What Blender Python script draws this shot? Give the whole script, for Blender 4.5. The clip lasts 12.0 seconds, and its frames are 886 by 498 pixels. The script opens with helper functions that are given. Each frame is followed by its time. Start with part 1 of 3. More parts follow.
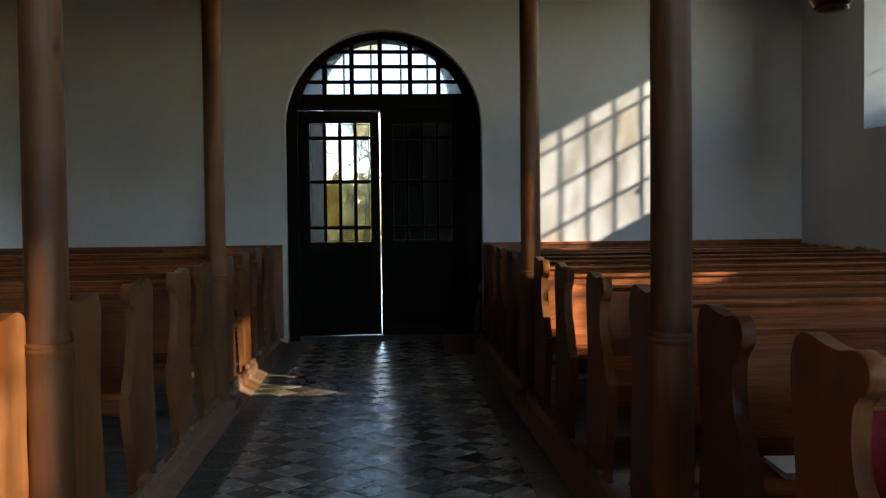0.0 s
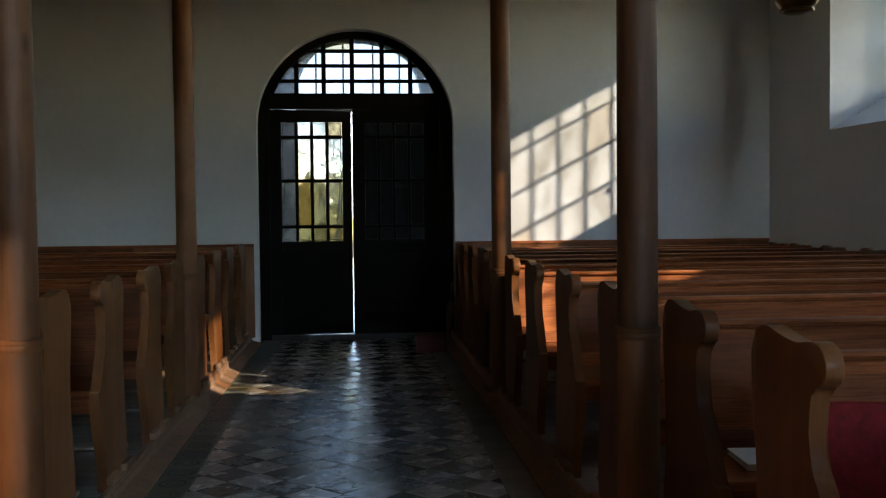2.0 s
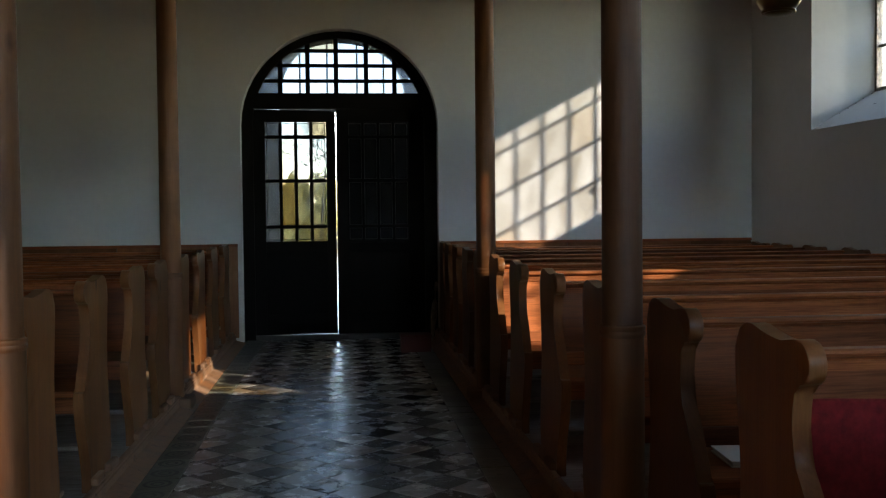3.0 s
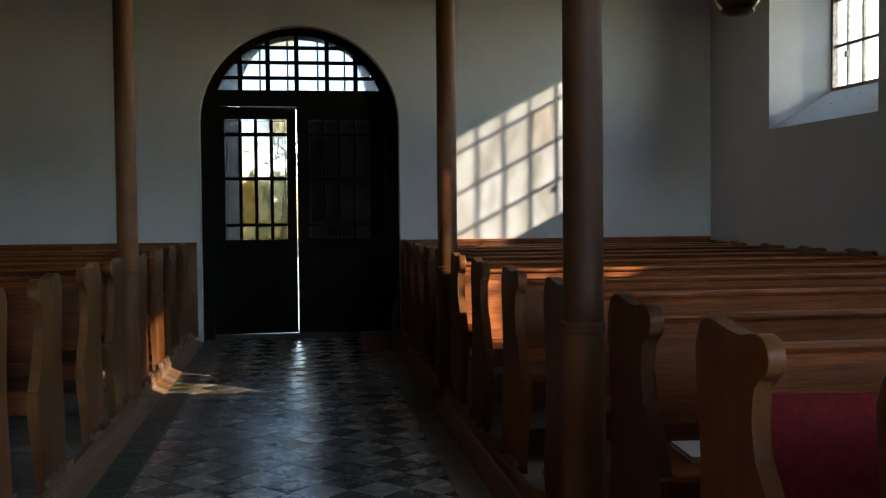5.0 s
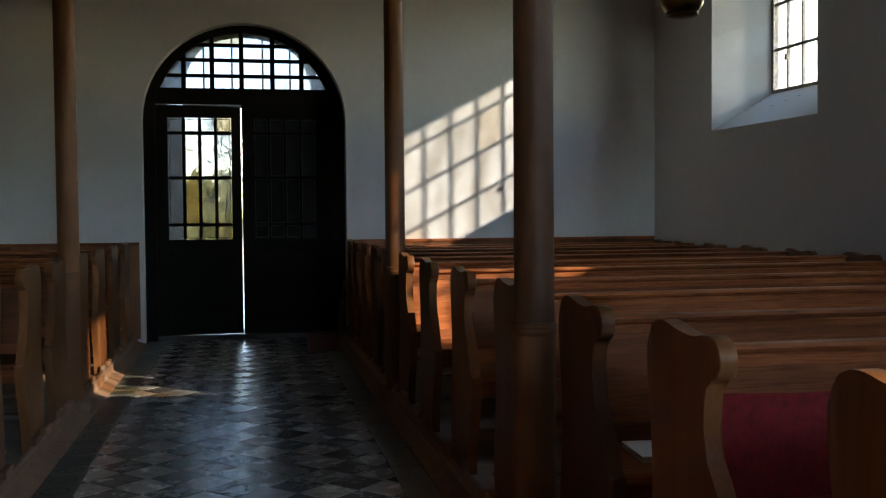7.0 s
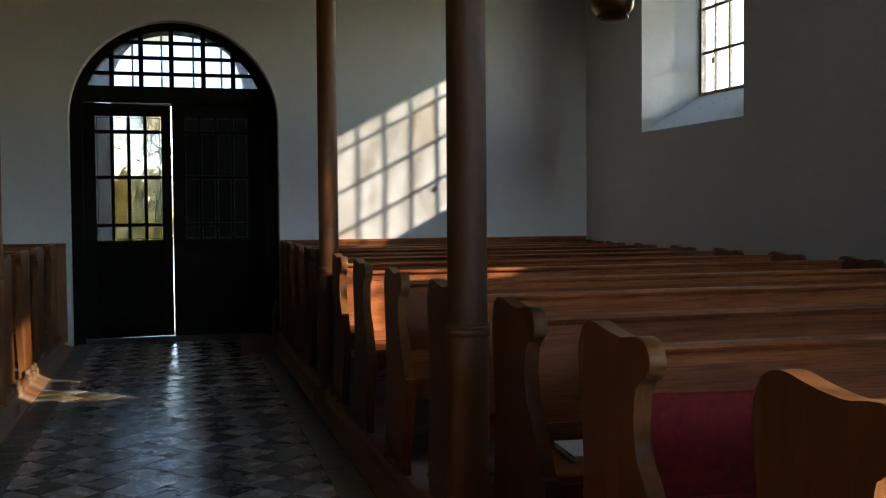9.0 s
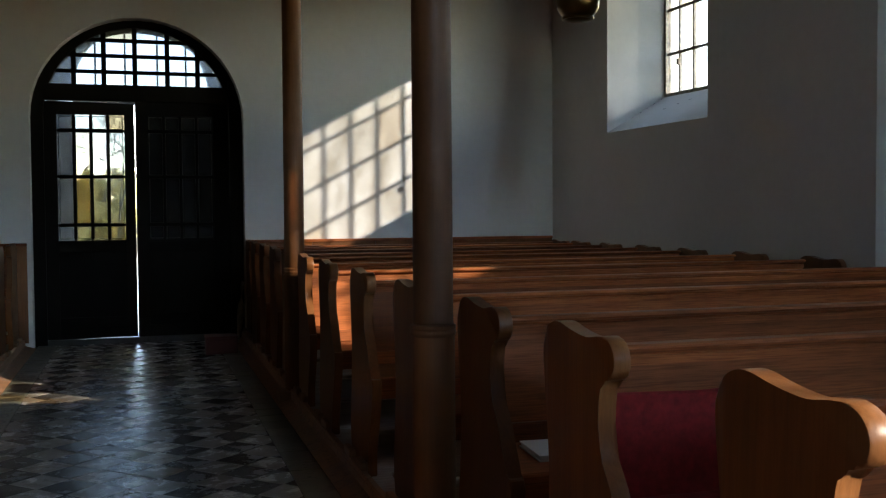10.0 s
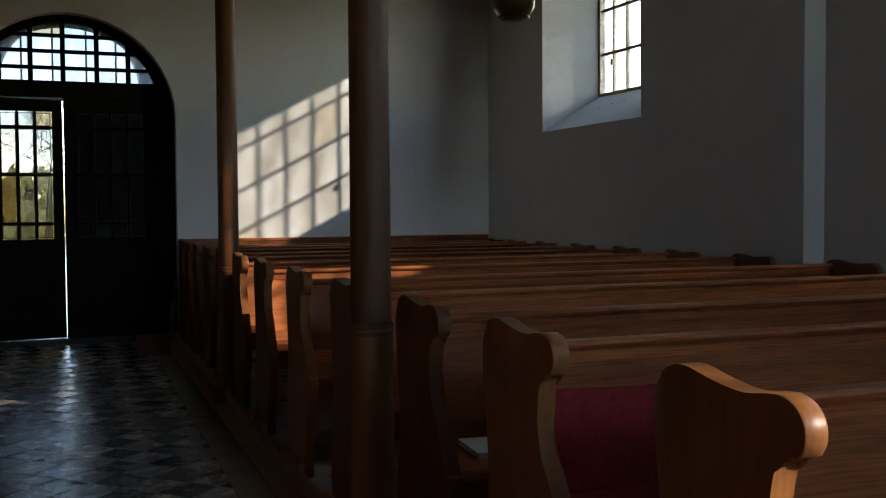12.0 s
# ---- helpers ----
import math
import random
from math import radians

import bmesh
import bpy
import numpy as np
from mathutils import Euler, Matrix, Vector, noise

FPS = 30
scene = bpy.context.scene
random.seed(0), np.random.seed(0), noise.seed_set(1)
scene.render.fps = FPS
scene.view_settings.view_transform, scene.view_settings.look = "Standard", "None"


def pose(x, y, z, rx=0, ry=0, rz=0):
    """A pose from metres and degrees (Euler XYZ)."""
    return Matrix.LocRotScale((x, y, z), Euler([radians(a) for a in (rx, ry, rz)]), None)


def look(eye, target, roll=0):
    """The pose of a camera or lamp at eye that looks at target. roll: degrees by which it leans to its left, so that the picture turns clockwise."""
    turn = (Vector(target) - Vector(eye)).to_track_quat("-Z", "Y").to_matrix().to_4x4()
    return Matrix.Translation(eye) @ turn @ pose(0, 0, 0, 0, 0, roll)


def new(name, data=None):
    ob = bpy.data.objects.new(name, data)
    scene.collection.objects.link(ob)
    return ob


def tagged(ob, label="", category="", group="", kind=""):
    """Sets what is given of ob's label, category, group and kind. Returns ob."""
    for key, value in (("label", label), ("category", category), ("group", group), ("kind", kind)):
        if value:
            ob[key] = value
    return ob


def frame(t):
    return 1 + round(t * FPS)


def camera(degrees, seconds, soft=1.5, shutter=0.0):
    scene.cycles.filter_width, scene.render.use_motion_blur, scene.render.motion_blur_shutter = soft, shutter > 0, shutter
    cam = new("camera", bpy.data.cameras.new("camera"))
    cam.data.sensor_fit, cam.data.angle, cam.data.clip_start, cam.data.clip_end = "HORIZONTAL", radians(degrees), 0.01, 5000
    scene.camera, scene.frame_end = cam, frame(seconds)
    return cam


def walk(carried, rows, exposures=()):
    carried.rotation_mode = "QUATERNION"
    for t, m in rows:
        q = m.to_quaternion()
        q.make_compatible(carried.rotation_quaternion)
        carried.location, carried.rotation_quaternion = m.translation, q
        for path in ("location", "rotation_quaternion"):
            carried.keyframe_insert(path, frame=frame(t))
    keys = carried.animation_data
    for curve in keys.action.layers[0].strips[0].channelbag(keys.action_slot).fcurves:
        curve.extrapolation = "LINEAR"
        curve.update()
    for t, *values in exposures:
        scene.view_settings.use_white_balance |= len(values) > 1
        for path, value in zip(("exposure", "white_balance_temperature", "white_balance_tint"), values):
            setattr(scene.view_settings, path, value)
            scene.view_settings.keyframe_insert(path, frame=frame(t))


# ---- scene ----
cam = camera(47.67, 12.0, soft=1.2)

PATH = [
    (0, pose(0.0008, 0.0212, 1.3186, 88.007, 0.614, -3.239)),
    (0.5, pose(0.0080, 0.0087, 1.3163, 88.013, 0.576, -3.501)),
    (1, pose(0.0096, 0.0046, 1.3156, 88.015, 0.575, -3.786)),
    (1.5, pose(0.0093, -0.0060, 1.3090, 87.996, 0.571, -4.289)),
    (2, pose(0.0104, -0.0157, 1.3057, 88.009, 0.565, -4.783)),
    (2.5, pose(0.0039, -0.0195, 1.3049, 88.004, 0.571, -5.308)),
    (3, pose(0.0017, -0.0255, 1.3030, 88.009, 0.578, -5.723)),
    (5, pose(0.0072, -0.0028, 1.2916, 87.949, 0.514, -7.907)),
    (5.5, pose(0.0000, 0.0000, 1.2944, 87.907, 0.531, -8.626)),
    (6, pose(-0.0051, 0.0061, 1.3008, 87.900, 0.491, -9.396)),
    (6.5, pose(-0.0079, 0.0107, 1.3006, 87.888, 0.489, -10.237)),
    (7, pose(-0.0119, 0.0166, 1.2995, 87.870, 0.457, -11.055)),
    (9, pose(-0.0079, 0.0150, 1.3079, 87.810, 0.447, -14.799)),
    (9.5, pose(-0.0018, 0.0231, 1.3053, 87.796, 0.438, -15.766)),
    (10, pose(-0.0016, 0.0217, 1.3085, 87.786, 0.414, -16.693)),
    (10.5, pose(-0.0006, 0.0231, 1.3060, 87.787, 0.427, -17.616)),
    (11, pose(0.0013, 0.0192, 1.3106, 87.748, 0.412, -18.595)),
    (11.5, pose(-0.0010, 0.0318, 1.3069, 87.735, 0.402, -19.506)),
    (12, pose(-0.0043, 0.0392, 1.3024, 87.719, 0.398, -20.366)),
]
walk(cam, PATH, exposures=[(0, 5.4, 6800, 14.5), (10.5, 5.4, 6800, 14.5), (10.9, 5.0, 6800, 14.5), (12, 5.0, 6800, 14.5)])

# ---- light ----
SUN = Vector((-1.25, 1.0, -0.645)).normalized()
world = bpy.data.worlds.new("sky")
scene.world = world
world.use_nodes = True
wn = world.node_tree
sky = wn.nodes.new("ShaderNodeTexSky")
sky.sky_type = "NISHITA"
sky.sun_disc = False
sky.sun_elevation = math.asin(-SUN.z)
sky.sun_rotation = math.atan2(-SUN.x, -SUN.y)
sky.dust_density = 0.0
wn.nodes["Background"].inputs["Strength"].default_value = 0.15
wn.links.new(sky.outputs[0], wn.nodes["Background"].inputs["Color"])
sun = new("sun", bpy.data.lights.new("sun", "SUN"))
sun.data.energy = 0.46
sun.data.angle = radians(0.7)
sun.data.color = (1.0, 0.96, 0.87)
sun.matrix_world = look((20, -20, 12), Vector((20, -20, 12)) + SUN)


# ---- materials ----
class Mat:
    """A small builder of node materials."""

    def __init__(self, name, rough=0.6, metal=0.0):
        self.m = bpy.data.materials.new(name)
        self.m.use_nodes = True
        self.t = self.m.node_tree
        self.b = self.t.nodes["Principled BSDF"]
        self.b.inputs["Roughness"].default_value = rough
        self.b.inputs["Metallic"].default_value = metal
        add = self.t.nodes.new("ShaderNodeVectorMath")
        add.operation = "MULTIPLY_ADD"
        spread = self.t.nodes.new("ShaderNodeCombineXYZ")
        seed = self.random()
        for k in range(3):
            self.t.links.new(seed, spread.inputs[k])
        add.inputs[1].default_value = (31.0, 47.0, 19.0)
        self.t.links.new(spread.outputs[0], add.inputs[0])
        self.t.links.new(self.t.nodes.new("ShaderNodeTexCoord").outputs["Object"], add.inputs[2])
        self.co = add.outputs[0]

    def link(self, a, b):
        self.t.links.new(a, b)

    def mapping(self, scale, source=None):
        n = self.t.nodes.new("ShaderNodeMapping")
        n.inputs["Scale"].default_value = scale
        self.link(source or self.co, n.inputs["Vector"])
        return n.outputs[0]

    def noise(self, scale, stretch=(1, 1, 1), detail=4, rough=0.6, source=None):
        n = self.t.nodes.new("ShaderNodeTexNoise")
        n.inputs["Scale"].default_value = scale
        n.inputs["Detail"].default_value = detail
        n.inputs["Roughness"].default_value = rough
        self.link(self.mapping(stretch, source), n.inputs["Vector"])
        return n.outputs["Fac"]

    def ramp(self, fac, stops):
        n = self.t.nodes.new("ShaderNodeValToRGB")
        e = n.color_ramp.elements
        while len(e) < len(stops):
            e.new(0.5)
        for k, (p, c) in zip(e, stops):
            k.position = p
            k.color = (*c, 1) if len(c) == 3 else c
        self.link(fac, n.inputs["Fac"])
        return n.outputs["Color"]

    def mix(self, a, b, fac, mode="MIX"):
        n = self.t.nodes.new("ShaderNodeMix")
        n.data_type = "RGBA"
        n.blend_type = mode
        for v, k in ((fac, 0), (a, 6), (b, 7)):
            if isinstance(v, (int, float)):
                n.inputs[k].default_value = v
            elif isinstance(v, tuple):
                n.inputs[k].default_value = (*v, 1)
            else:
                self.link(v, n.inputs[k])
        return n.outputs[2]

    def random(self):
        return self.t.nodes.new("ShaderNodeObjectInfo").outputs["Random"]

    def color(self, c):
        self.link(c, self.b.inputs["Base Color"])
        return self

    def rough(self, fac, lo, hi):
        n = self.t.nodes.new("ShaderNodeMapRange")
        n.inputs["To Min"].default_value = lo
        n.inputs["To Max"].default_value = hi
        self.link(fac, n.inputs["Value"])
        self.link(n.outputs[0], self.b.inputs["Roughness"])
        return self

    def bump(self, fac, strength, distance=0.01):
        n = self.t.nodes.new("ShaderNodeBump")
        n.inputs["Strength"].default_value = strength
        n.inputs["Distance"].default_value = distance
        self.link(fac, n.inputs["Height"])
        old = self.b.inputs["Normal"]
        if old.is_linked:
            self.link(old.links[0].from_socket, n.inputs["Normal"])
        self.link(n.outputs[0], old)
        return self


def plaster(name, base, dirt):
    m = Mat(name, 0.85)
    big, fine = m.noise(0.9, detail=6), m.noise(14, detail=5)
    c = m.ramp(big, [(0.25, dirt), (0.6, base)])
    c = m.mix(c, m.ramp(fine, [(0.3, tuple(v * 0.9 for v in base)), (0.7, base)]), 0.4)
    m.color(c).bump(m.noise(3.0, detail=3), 0.25, 0.03).bump(fine, 0.2, 0.004)
    return m.m


def wood(name, dark, light, stretch, rough=(0.24, 0.46), scale=6.0, rings=0.4, sheen=0.4, streaks=0.7):
    """Varnished softwood with grain along the axis in which stretch is small."""
    m = Mat(name)
    grain = m.noise(scale * 9, stretch, detail=5, rough=0.6)
    band = m.noise(scale * 0.7, stretch, detail=2)
    spots = m.noise(1.7, (1, 1, 1), detail=4)
    mid = tuple((a + b) / 2 for a, b in zip(dark, light))
    c = m.ramp(band, [(0.3, mid), (0.7, light)])
    # growth rings: flowing lines that open out into long arches
    flow = m.noise(1.1, tuple(0.35 * v for v in stretch), detail=2)
    lines = m.t.nodes.new("ShaderNodeMath")
    lines.operation = "MULTIPLY"
    lines.inputs[1].default_value = 90.0
    m.link(flow, lines.inputs[0])
    saw = m.t.nodes.new("ShaderNodeMath")
    saw.operation = "FRACT"
    m.link(lines.outputs[0], saw.inputs[0])
    late = m.ramp(saw.outputs[0], [(0.0, (1, 1, 1)), (0.45, (0.9, 0.87, 0.84)), (0.86, (0.42, 0.36, 0.32)), (1.0, (1, 1, 1))])
    c = m.mix(c, late, rings, "MULTIPLY")
    c = m.mix(c, m.ramp(grain, [(0.38, (0.5, 0.45, 0.4)), (0.56, (1, 1, 1))]), streaks, "MULTIPLY")
    c = m.mix(c, m.ramp(spots, [(0.32, (0.5, 0.46, 0.43)), (0.58, (1, 1, 1))]), 0.7, "MULTIPLY")
    vor = m.t.nodes.new("ShaderNodeTexVoronoi")
    vor.inputs["Scale"].default_value = 2.1
    m.link(m.mapping(tuple(0.6 if v < 1 else 1.3 for v in stretch)), vor.inputs["Vector"])
    c = m.mix(c, m.ramp(vor.outputs["Distance"], [(0.03, (0.2, 0.14, 0.12)), (0.07, (1, 1, 1))]), 0.8, "MULTIPLY")
    tone = m.ramp(m.random(), [(0.0, (0.50, 0.47, 0.46)), (0.5, (0.8, 0.77, 0.75)), (1.0, (1.15, 1.08, 1.0))])
    c = m.mix(c, tone, 1.0, "MULTIPLY")
    m.b.inputs["Specular IOR Level"].default_value = sheen
    m.color(c).rough(grain, *rough).bump(grain, 0.2, 0.003)
    return m.m


PLASTER = plaster("white_limewash_plaster", (0.70, 0.695, 0.685), (0.60, 0.595, 0.585))
WOOD_X = wood("pew_wood_lengthwise", (0.22, 0.072, 0.028), (0.52, 0.176, 0.062), (0.10, 2.6, 2.6), (0.40, 0.6), 8.0, 0.35, 0.2)
WOOD_Z = wood("pew_wood_upright", (0.17, 0.064, 0.024), (0.35, 0.145, 0.048), (2.2, 2.2, 0.12), (0.30, 0.5), 6.0, 0.15, 0.3, 0.25)
COLUMN = wood("column_wood", (0.12, 0.050, 0.021), (0.24, 0.102, 0.036), (1.6, 1.6, 0.1), (0.42, 0.6), 6.0, 0.1, 0.3, 0.25)
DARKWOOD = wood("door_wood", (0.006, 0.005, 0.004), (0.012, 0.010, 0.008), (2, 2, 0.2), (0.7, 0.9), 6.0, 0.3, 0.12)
BOARD = wood("platform_boards", (0.44, 0.42, 0.395), (0.68, 0.66, 0.62), (0.15, 2.5, 2.5), (0.55, 0.8))
GALLERY = wood("gallery_boards", (0.11, 0.066, 0.036), (0.21, 0.125, 0.07), (2.4, 0.12, 2.4), (0.5, 0.75))
UNDERSIDE = wood("gallery_underside", (0.13, 0.115, 0.095), (0.20, 0.18, 0.15), (2.4, 0.12, 2.4), (0.6, 0.8))


def tile_mat(name, base, dirt, lo, hi):
    m = Mat(name)
    wear, fine = m.noise(7.0, detail=6, rough=0.7), m.noise(60, detail=4)
    c = m.ramp(wear, [(0.32, dirt), (0.62, base)])
    c = m.mix(c, m.ramp(m.random(), [(0.0, (0.72, 0.72, 0.73)), (1.0, (1.15, 1.13, 1.1))]), 1.0, "MULTIPLY")
    # pitted and flaked spots, more on some tiles than on others
    pits = m.noise(22, detail=5, rough=0.75)
    worn = m.t.nodes.new("ShaderNodeMath")
    worn.operation = "MULTIPLY_ADD"
    worn.inputs[1].default_value = 0.17
    m.link(m.random(), worn.inputs[0])
    m.link(pits, worn.inputs[2])
    hole = m.ramp(worn.outputs[0], [(0.68, (1, 1, 1)), (0.78, (0, 0, 0))])
    c = m.mix(c, tuple(0.55 * v for v in dirt), m.ramp(worn.outputs[0], [(0.68, (0, 0, 0)), (0.80, (0.7, 0.7, 0.7))]))
    m.color(c).rough(wear, lo, hi).bump(wear, 0.35, 0.006).bump(hole, 0.6, 0.003).bump(fine, 0.38, 0.002)
    return m.m


TILE_LIGHT = tile_mat("light_cement_tile", (0.52, 0.49, 0.445), (0.32, 0.295, 0.262), 0.16, 0.36)
TILE_DARK = tile_mat("dark_cement_tile", (0.115, 0.107, 0.098), (0.145, 0.135, 0.12), 0.16, 0.36)
TILE_BORDER = tile_mat("border_cement_tile", (0.19, 0.195, 0.145), (0.12, 0.125, 0.092), 0.32, 0.55)
TILE_RING = tile_mat("border_tile_ornament", (0.05, 0.05, 0.04), (0.10, 0.10, 0.09), 0.32, 0.55)
MORTAR = tile_mat("floor_mortar", (0.06, 0.058, 0.055), (0.035, 0.034, 0.033), 0.6, 0.85)
KERB = tile_mat("kerb_paint", (0.32, 0.17, 0.092), (0.21, 0.13, 0.08), 0.5, 0.75)


def plain(name, colour, rough=0.6, metal=0.0, vary=0.25, scale=8.0):
    m = Mat(name, rough, metal)
    f = m.noise(scale, detail=5)
    m.color(m.ramp(f, [(0.3, tuple(v * (1 - vary) for v in colour)), (0.7, colour)])).bump(f, 0.1, 0.003)
    return m.m


SHUTTER = wood("weathered_shutter", (0.09, 0.085, 0.08), (0.16, 0.15, 0.14), (2, 2, 0.2), (0.6, 0.8))
RED = plain("red_wool_cloth", (0.27, 0.015, 0.017), 0.95, vary=0.45, scale=40)
PAPER = plain("white_paper", (0.75, 0.75, 0.72), 0.8, vary=0.05)
IRON = plain("painted_iron_bar", (0.34, 0.30, 0.26), 0.7, 0.0, 0.75, 28)
PUTTY = plain("old_putty", (0.16, 0.155, 0.145), 0.8, 0.0, 0.8, 30)
BRASS = plain("aged_brass", (0.22, 0.15, 0.07), 0.35, 1.0)
BOXRED = plain("red_brown_box", (0.12, 0.03, 0.022), 0.7)
GRASS = plain("dry_grass", (0.24, 0.22, 0.11), 0.95, vary=0.5, scale=1.5)
BARK = plain("grey_bark", (0.16, 0.13, 0.10), 0.9, vary=0.5, scale=12)
LEAF = plain("yellow_green_leaf", (0.72, 0.58, 0.20), 0.7, vary=0.3, scale=2.0)


def glass_mat(name, tint, dusty, veil=0.02):
    """Old thin pane: lets light through with a slight tint, and mirrors a little."""
    m = Mat(name)
    n = m.t.nodes
    clear = n.new("ShaderNodeBsdfTransparent")
    f = m.noise(7, (1, 1, 0.3), detail=5)
    c = m.mix(m.ramp(f, [(0.3, dusty), (0.62, tint)]), m.ramp(m.random(), [(0, (0.84, 0.70, 0.52)), (0.16, (0.90, 0.83, 0.72)), (0.3, (0.97, 0.96, 0.94)), (1, (1, 1, 1))]), 1.0, "MULTIPLY")
    m.link(c, clear.inputs["Color"])
    gloss = n.new("ShaderNodeBsdfGlossy")
    gloss.inputs["Roughness"].default_value = 0.05
    face = n.new("ShaderNodeLayerWeight")
    face.inputs["Blend"].default_value = 0.12
    fres = n.new("ShaderNodeMath")
    fres.operation = "MULTIPLY"
    fres.inputs[1].default_value = 0.35
    m.link(face.outputs["Facing"], fres.inputs[0])
    mx = n.new("ShaderNodeMixShader")
    m.link(fres.outputs[0], mx.inputs[0])
    m.link(clear.outputs[0], mx.inputs[1])
    m.link(gloss.outputs[0], mx.inputs[2])
    dust = n.new("ShaderNodeBsdfDiffuse")
    dust.inputs["Color"].default_value = (0.5, 0.5, 0.48, 1)
    film = n.new("ShaderNodeMixShader")
    streak = n.new("ShaderNodeMath")
    streak.operation = "MULTIPLY"
    streak.inputs[1].default_value = veil
    m.link(m.noise(5, (1, 1, 0.25), detail=6, rough=0.7), streak.inputs[0])
    m.link(streak.outputs[0], film.inputs[0])
    m.link(mx.outputs[0], film.inputs[1])
    m.link(dust.outputs[0], film.inputs[2])
    m.link(film.outputs[0], n["Material Output"].inputs["Surface"])
    return m.m


GLASS = glass_mat("old_window_glass", (0.80, 0.80, 0.79), (0.56, 0.535, 0.475))
DIRTY_GLASS = glass_mat("dirty_window_glass", (0.66, 0.66, 0.65), (0.44, 0.42, 0.37))
# dark tint tones down the outdoors; pale film stands in for room reflections
DOOR_GLASS = glass_mat("dimming_door_glass", (0.25, 0.263, 0.28), (0.195, 0.204, 0.215), 0.05)


# ---- mesh helpers ----
def mesh_of(name, bm, material, smooth=False):
    bmesh.ops.recalc_face_normals(bm, faces=bm.faces)
    me = bpy.data.meshes.new(name)
    bm.to_mesh(me)
    bm.free()
    me.materials.append(material)
    if smooth:
        me.shade_smooth()
        me.set_sharp_from_angle(angle=radians(40))
    return me


def part(name, bm, material, parent=None, label="", smooth=False):
    data = mesh_of(name, bm, material, smooth) if isinstance(bm, bmesh.types.BMesh) else bm
    ob = new(name, data)
    ob.parent = parent
    if label:
        ob["label"] = label
    return ob


def box(x0, x1, y0, y1, z0, z1, bevel=0.0, bm=None):
    bm = bm or bmesh.new()
    made = bmesh.ops.create_cube(bm, size=1.0)["verts"]
    for v in made:
        v.co = Vector((x0 + (v.co.x + 0.5) * (x1 - x0), y0 + (v.co.y + 0.5) * (y1 - y0), z0 + (v.co.z + 0.5) * (z1 - z0)))
    if bevel:
        edges = list({e for v in made for e in v.link_edges})
        bmesh.ops.bevel(bm, geom=edges, offset=bevel, segments=2, affect="EDGES", profile=0.5)
    return bm


def prism(points, axis, a, b, bevel=0.0, bm=None):
    """A flat outline, drawn in the two other axes, given thickness from a to b along axis."""
    bm = bm or bmesh.new()

    def put(p, d):
        return {"x": (d, p[0], p[1]), "y": (p[0], d, p[1]), "z": (p[0], p[1], d)}[axis]
    lo = [bm.verts.new(put(p, a)) for p in points]
    hi = [bm.verts.new(put(p, b)) for p in points]
    n = len(points)
    caps = [bm.faces.new(lo), bm.faces.new(hi)]
    for k in range(n):
        bm.faces.new((lo[k], lo[(k + 1) % n], hi[(k + 1) % n], hi[k]))
    if bevel:
        edges = list({e for f in caps for e in f.edges})
        bmesh.ops.bevel(bm, geom=edges, offset=bevel, segments=2, affect="EDGES", profile=0.5)
    return bm


def lathe(rings, sides=28, bm=None, at=(0, 0)):
    """A turned body from (radius, height) rings."""
    bm = bm or bmesh.new()
    loops = []
    for r, z in rings:
        loops.append([bm.verts.new((at[0] + r * math.cos(2 * math.pi * k / sides), at[1] + r * math.sin(2 * math.pi * k / sides), z)) for k in range(sides)])
    for a, b in zip(loops, loops[1:]):
        for k in range(sides):
            bm.faces.new((a[k], a[(k + 1) % sides], b[(k + 1) % sides], b[k]))
    bm.faces.new(loops[0])
    bm.faces.new(loops[-1])
    return bm


def thing(name, label, category, group="", at=(0, 0, 0)):
    ob = new(name)
    ob.location = at
    return tagged(ob, label, category, group)


def structure(name, bm, material, label, category, smooth=False):
    return tagged(part(name, bm, material, None, "", smooth), label, category, "", "structure")


# ---- the church: plan ----
FLOOR = -0.06
WALL_Y = 10.87
LEFT_X = -7.4
BACK_Y = -11.5
CEILING = 6.6
GALLERY_Z = 3.8
KERB_L, KERB_R = -1.16, 1.0
DOOR_Y = 11.06


def east(xp, y, z):
    """Places on the wall with the windows, which runs slightly askew: xp is the depth into it."""
    return Vector((4.741 - 0.04 * (y - 7) + xp, y, z))


def sheared(bm):
    for v in bm.verts:
        v.co = east(*v.co)
    return bm


# floor slab under the tiles, ceiling, plain walls
structure("floor", box(KERB_L - 0.02, KERB_R + 0.02, BACK_Y, WALL_Y + 0.9, FLOOR - 0.3, FLOOR - 0.004), MORTAR, "worn grey cement tile floor of the aisle", "floor")
structure("ceiling", box(LEFT_X - 0.5, 6.5, BACK_Y - 0.5, WALL_Y + 0.8, CEILING, CEILING + 0.3), PLASTER, "plain white plastered ceiling", "ceiling")
structure("wall_west", box(LEFT_X - 0.7, LEFT_X, BACK_Y - 0.5, WALL_Y + 0.8, FLOOR - 0.3, CEILING), PLASTER, "plain whitewashed side wall", "wall")


def south_wall(x0, x1, z0, z1):
    """The end wall behind the walk, with one high opening added to let in light."""
    bm = box(LEFT_X, x0, BACK_Y - 0.5, BACK_Y, FLOOR - 0.3, CEILING)
    box(x1, 6.5, BACK_Y - 0.5, BACK_Y, FLOOR - 0.3, CEILING, bm=bm)
    box(x0, x1, BACK_Y - 0.5, BACK_Y, FLOOR - 0.3, z0, bm=bm)
    box(x0, x1, BACK_Y - 0.5, BACK_Y, z1, CEILING, bm=bm)
    return bm


# opening is made up: sky light from behind for pew fronts and side wall
structure("wall_south", south_wall(1.4, 3.6, 3.9, 6.1), PLASTER, "whitewashed end wall with an unseen high opening added for light", "wall")

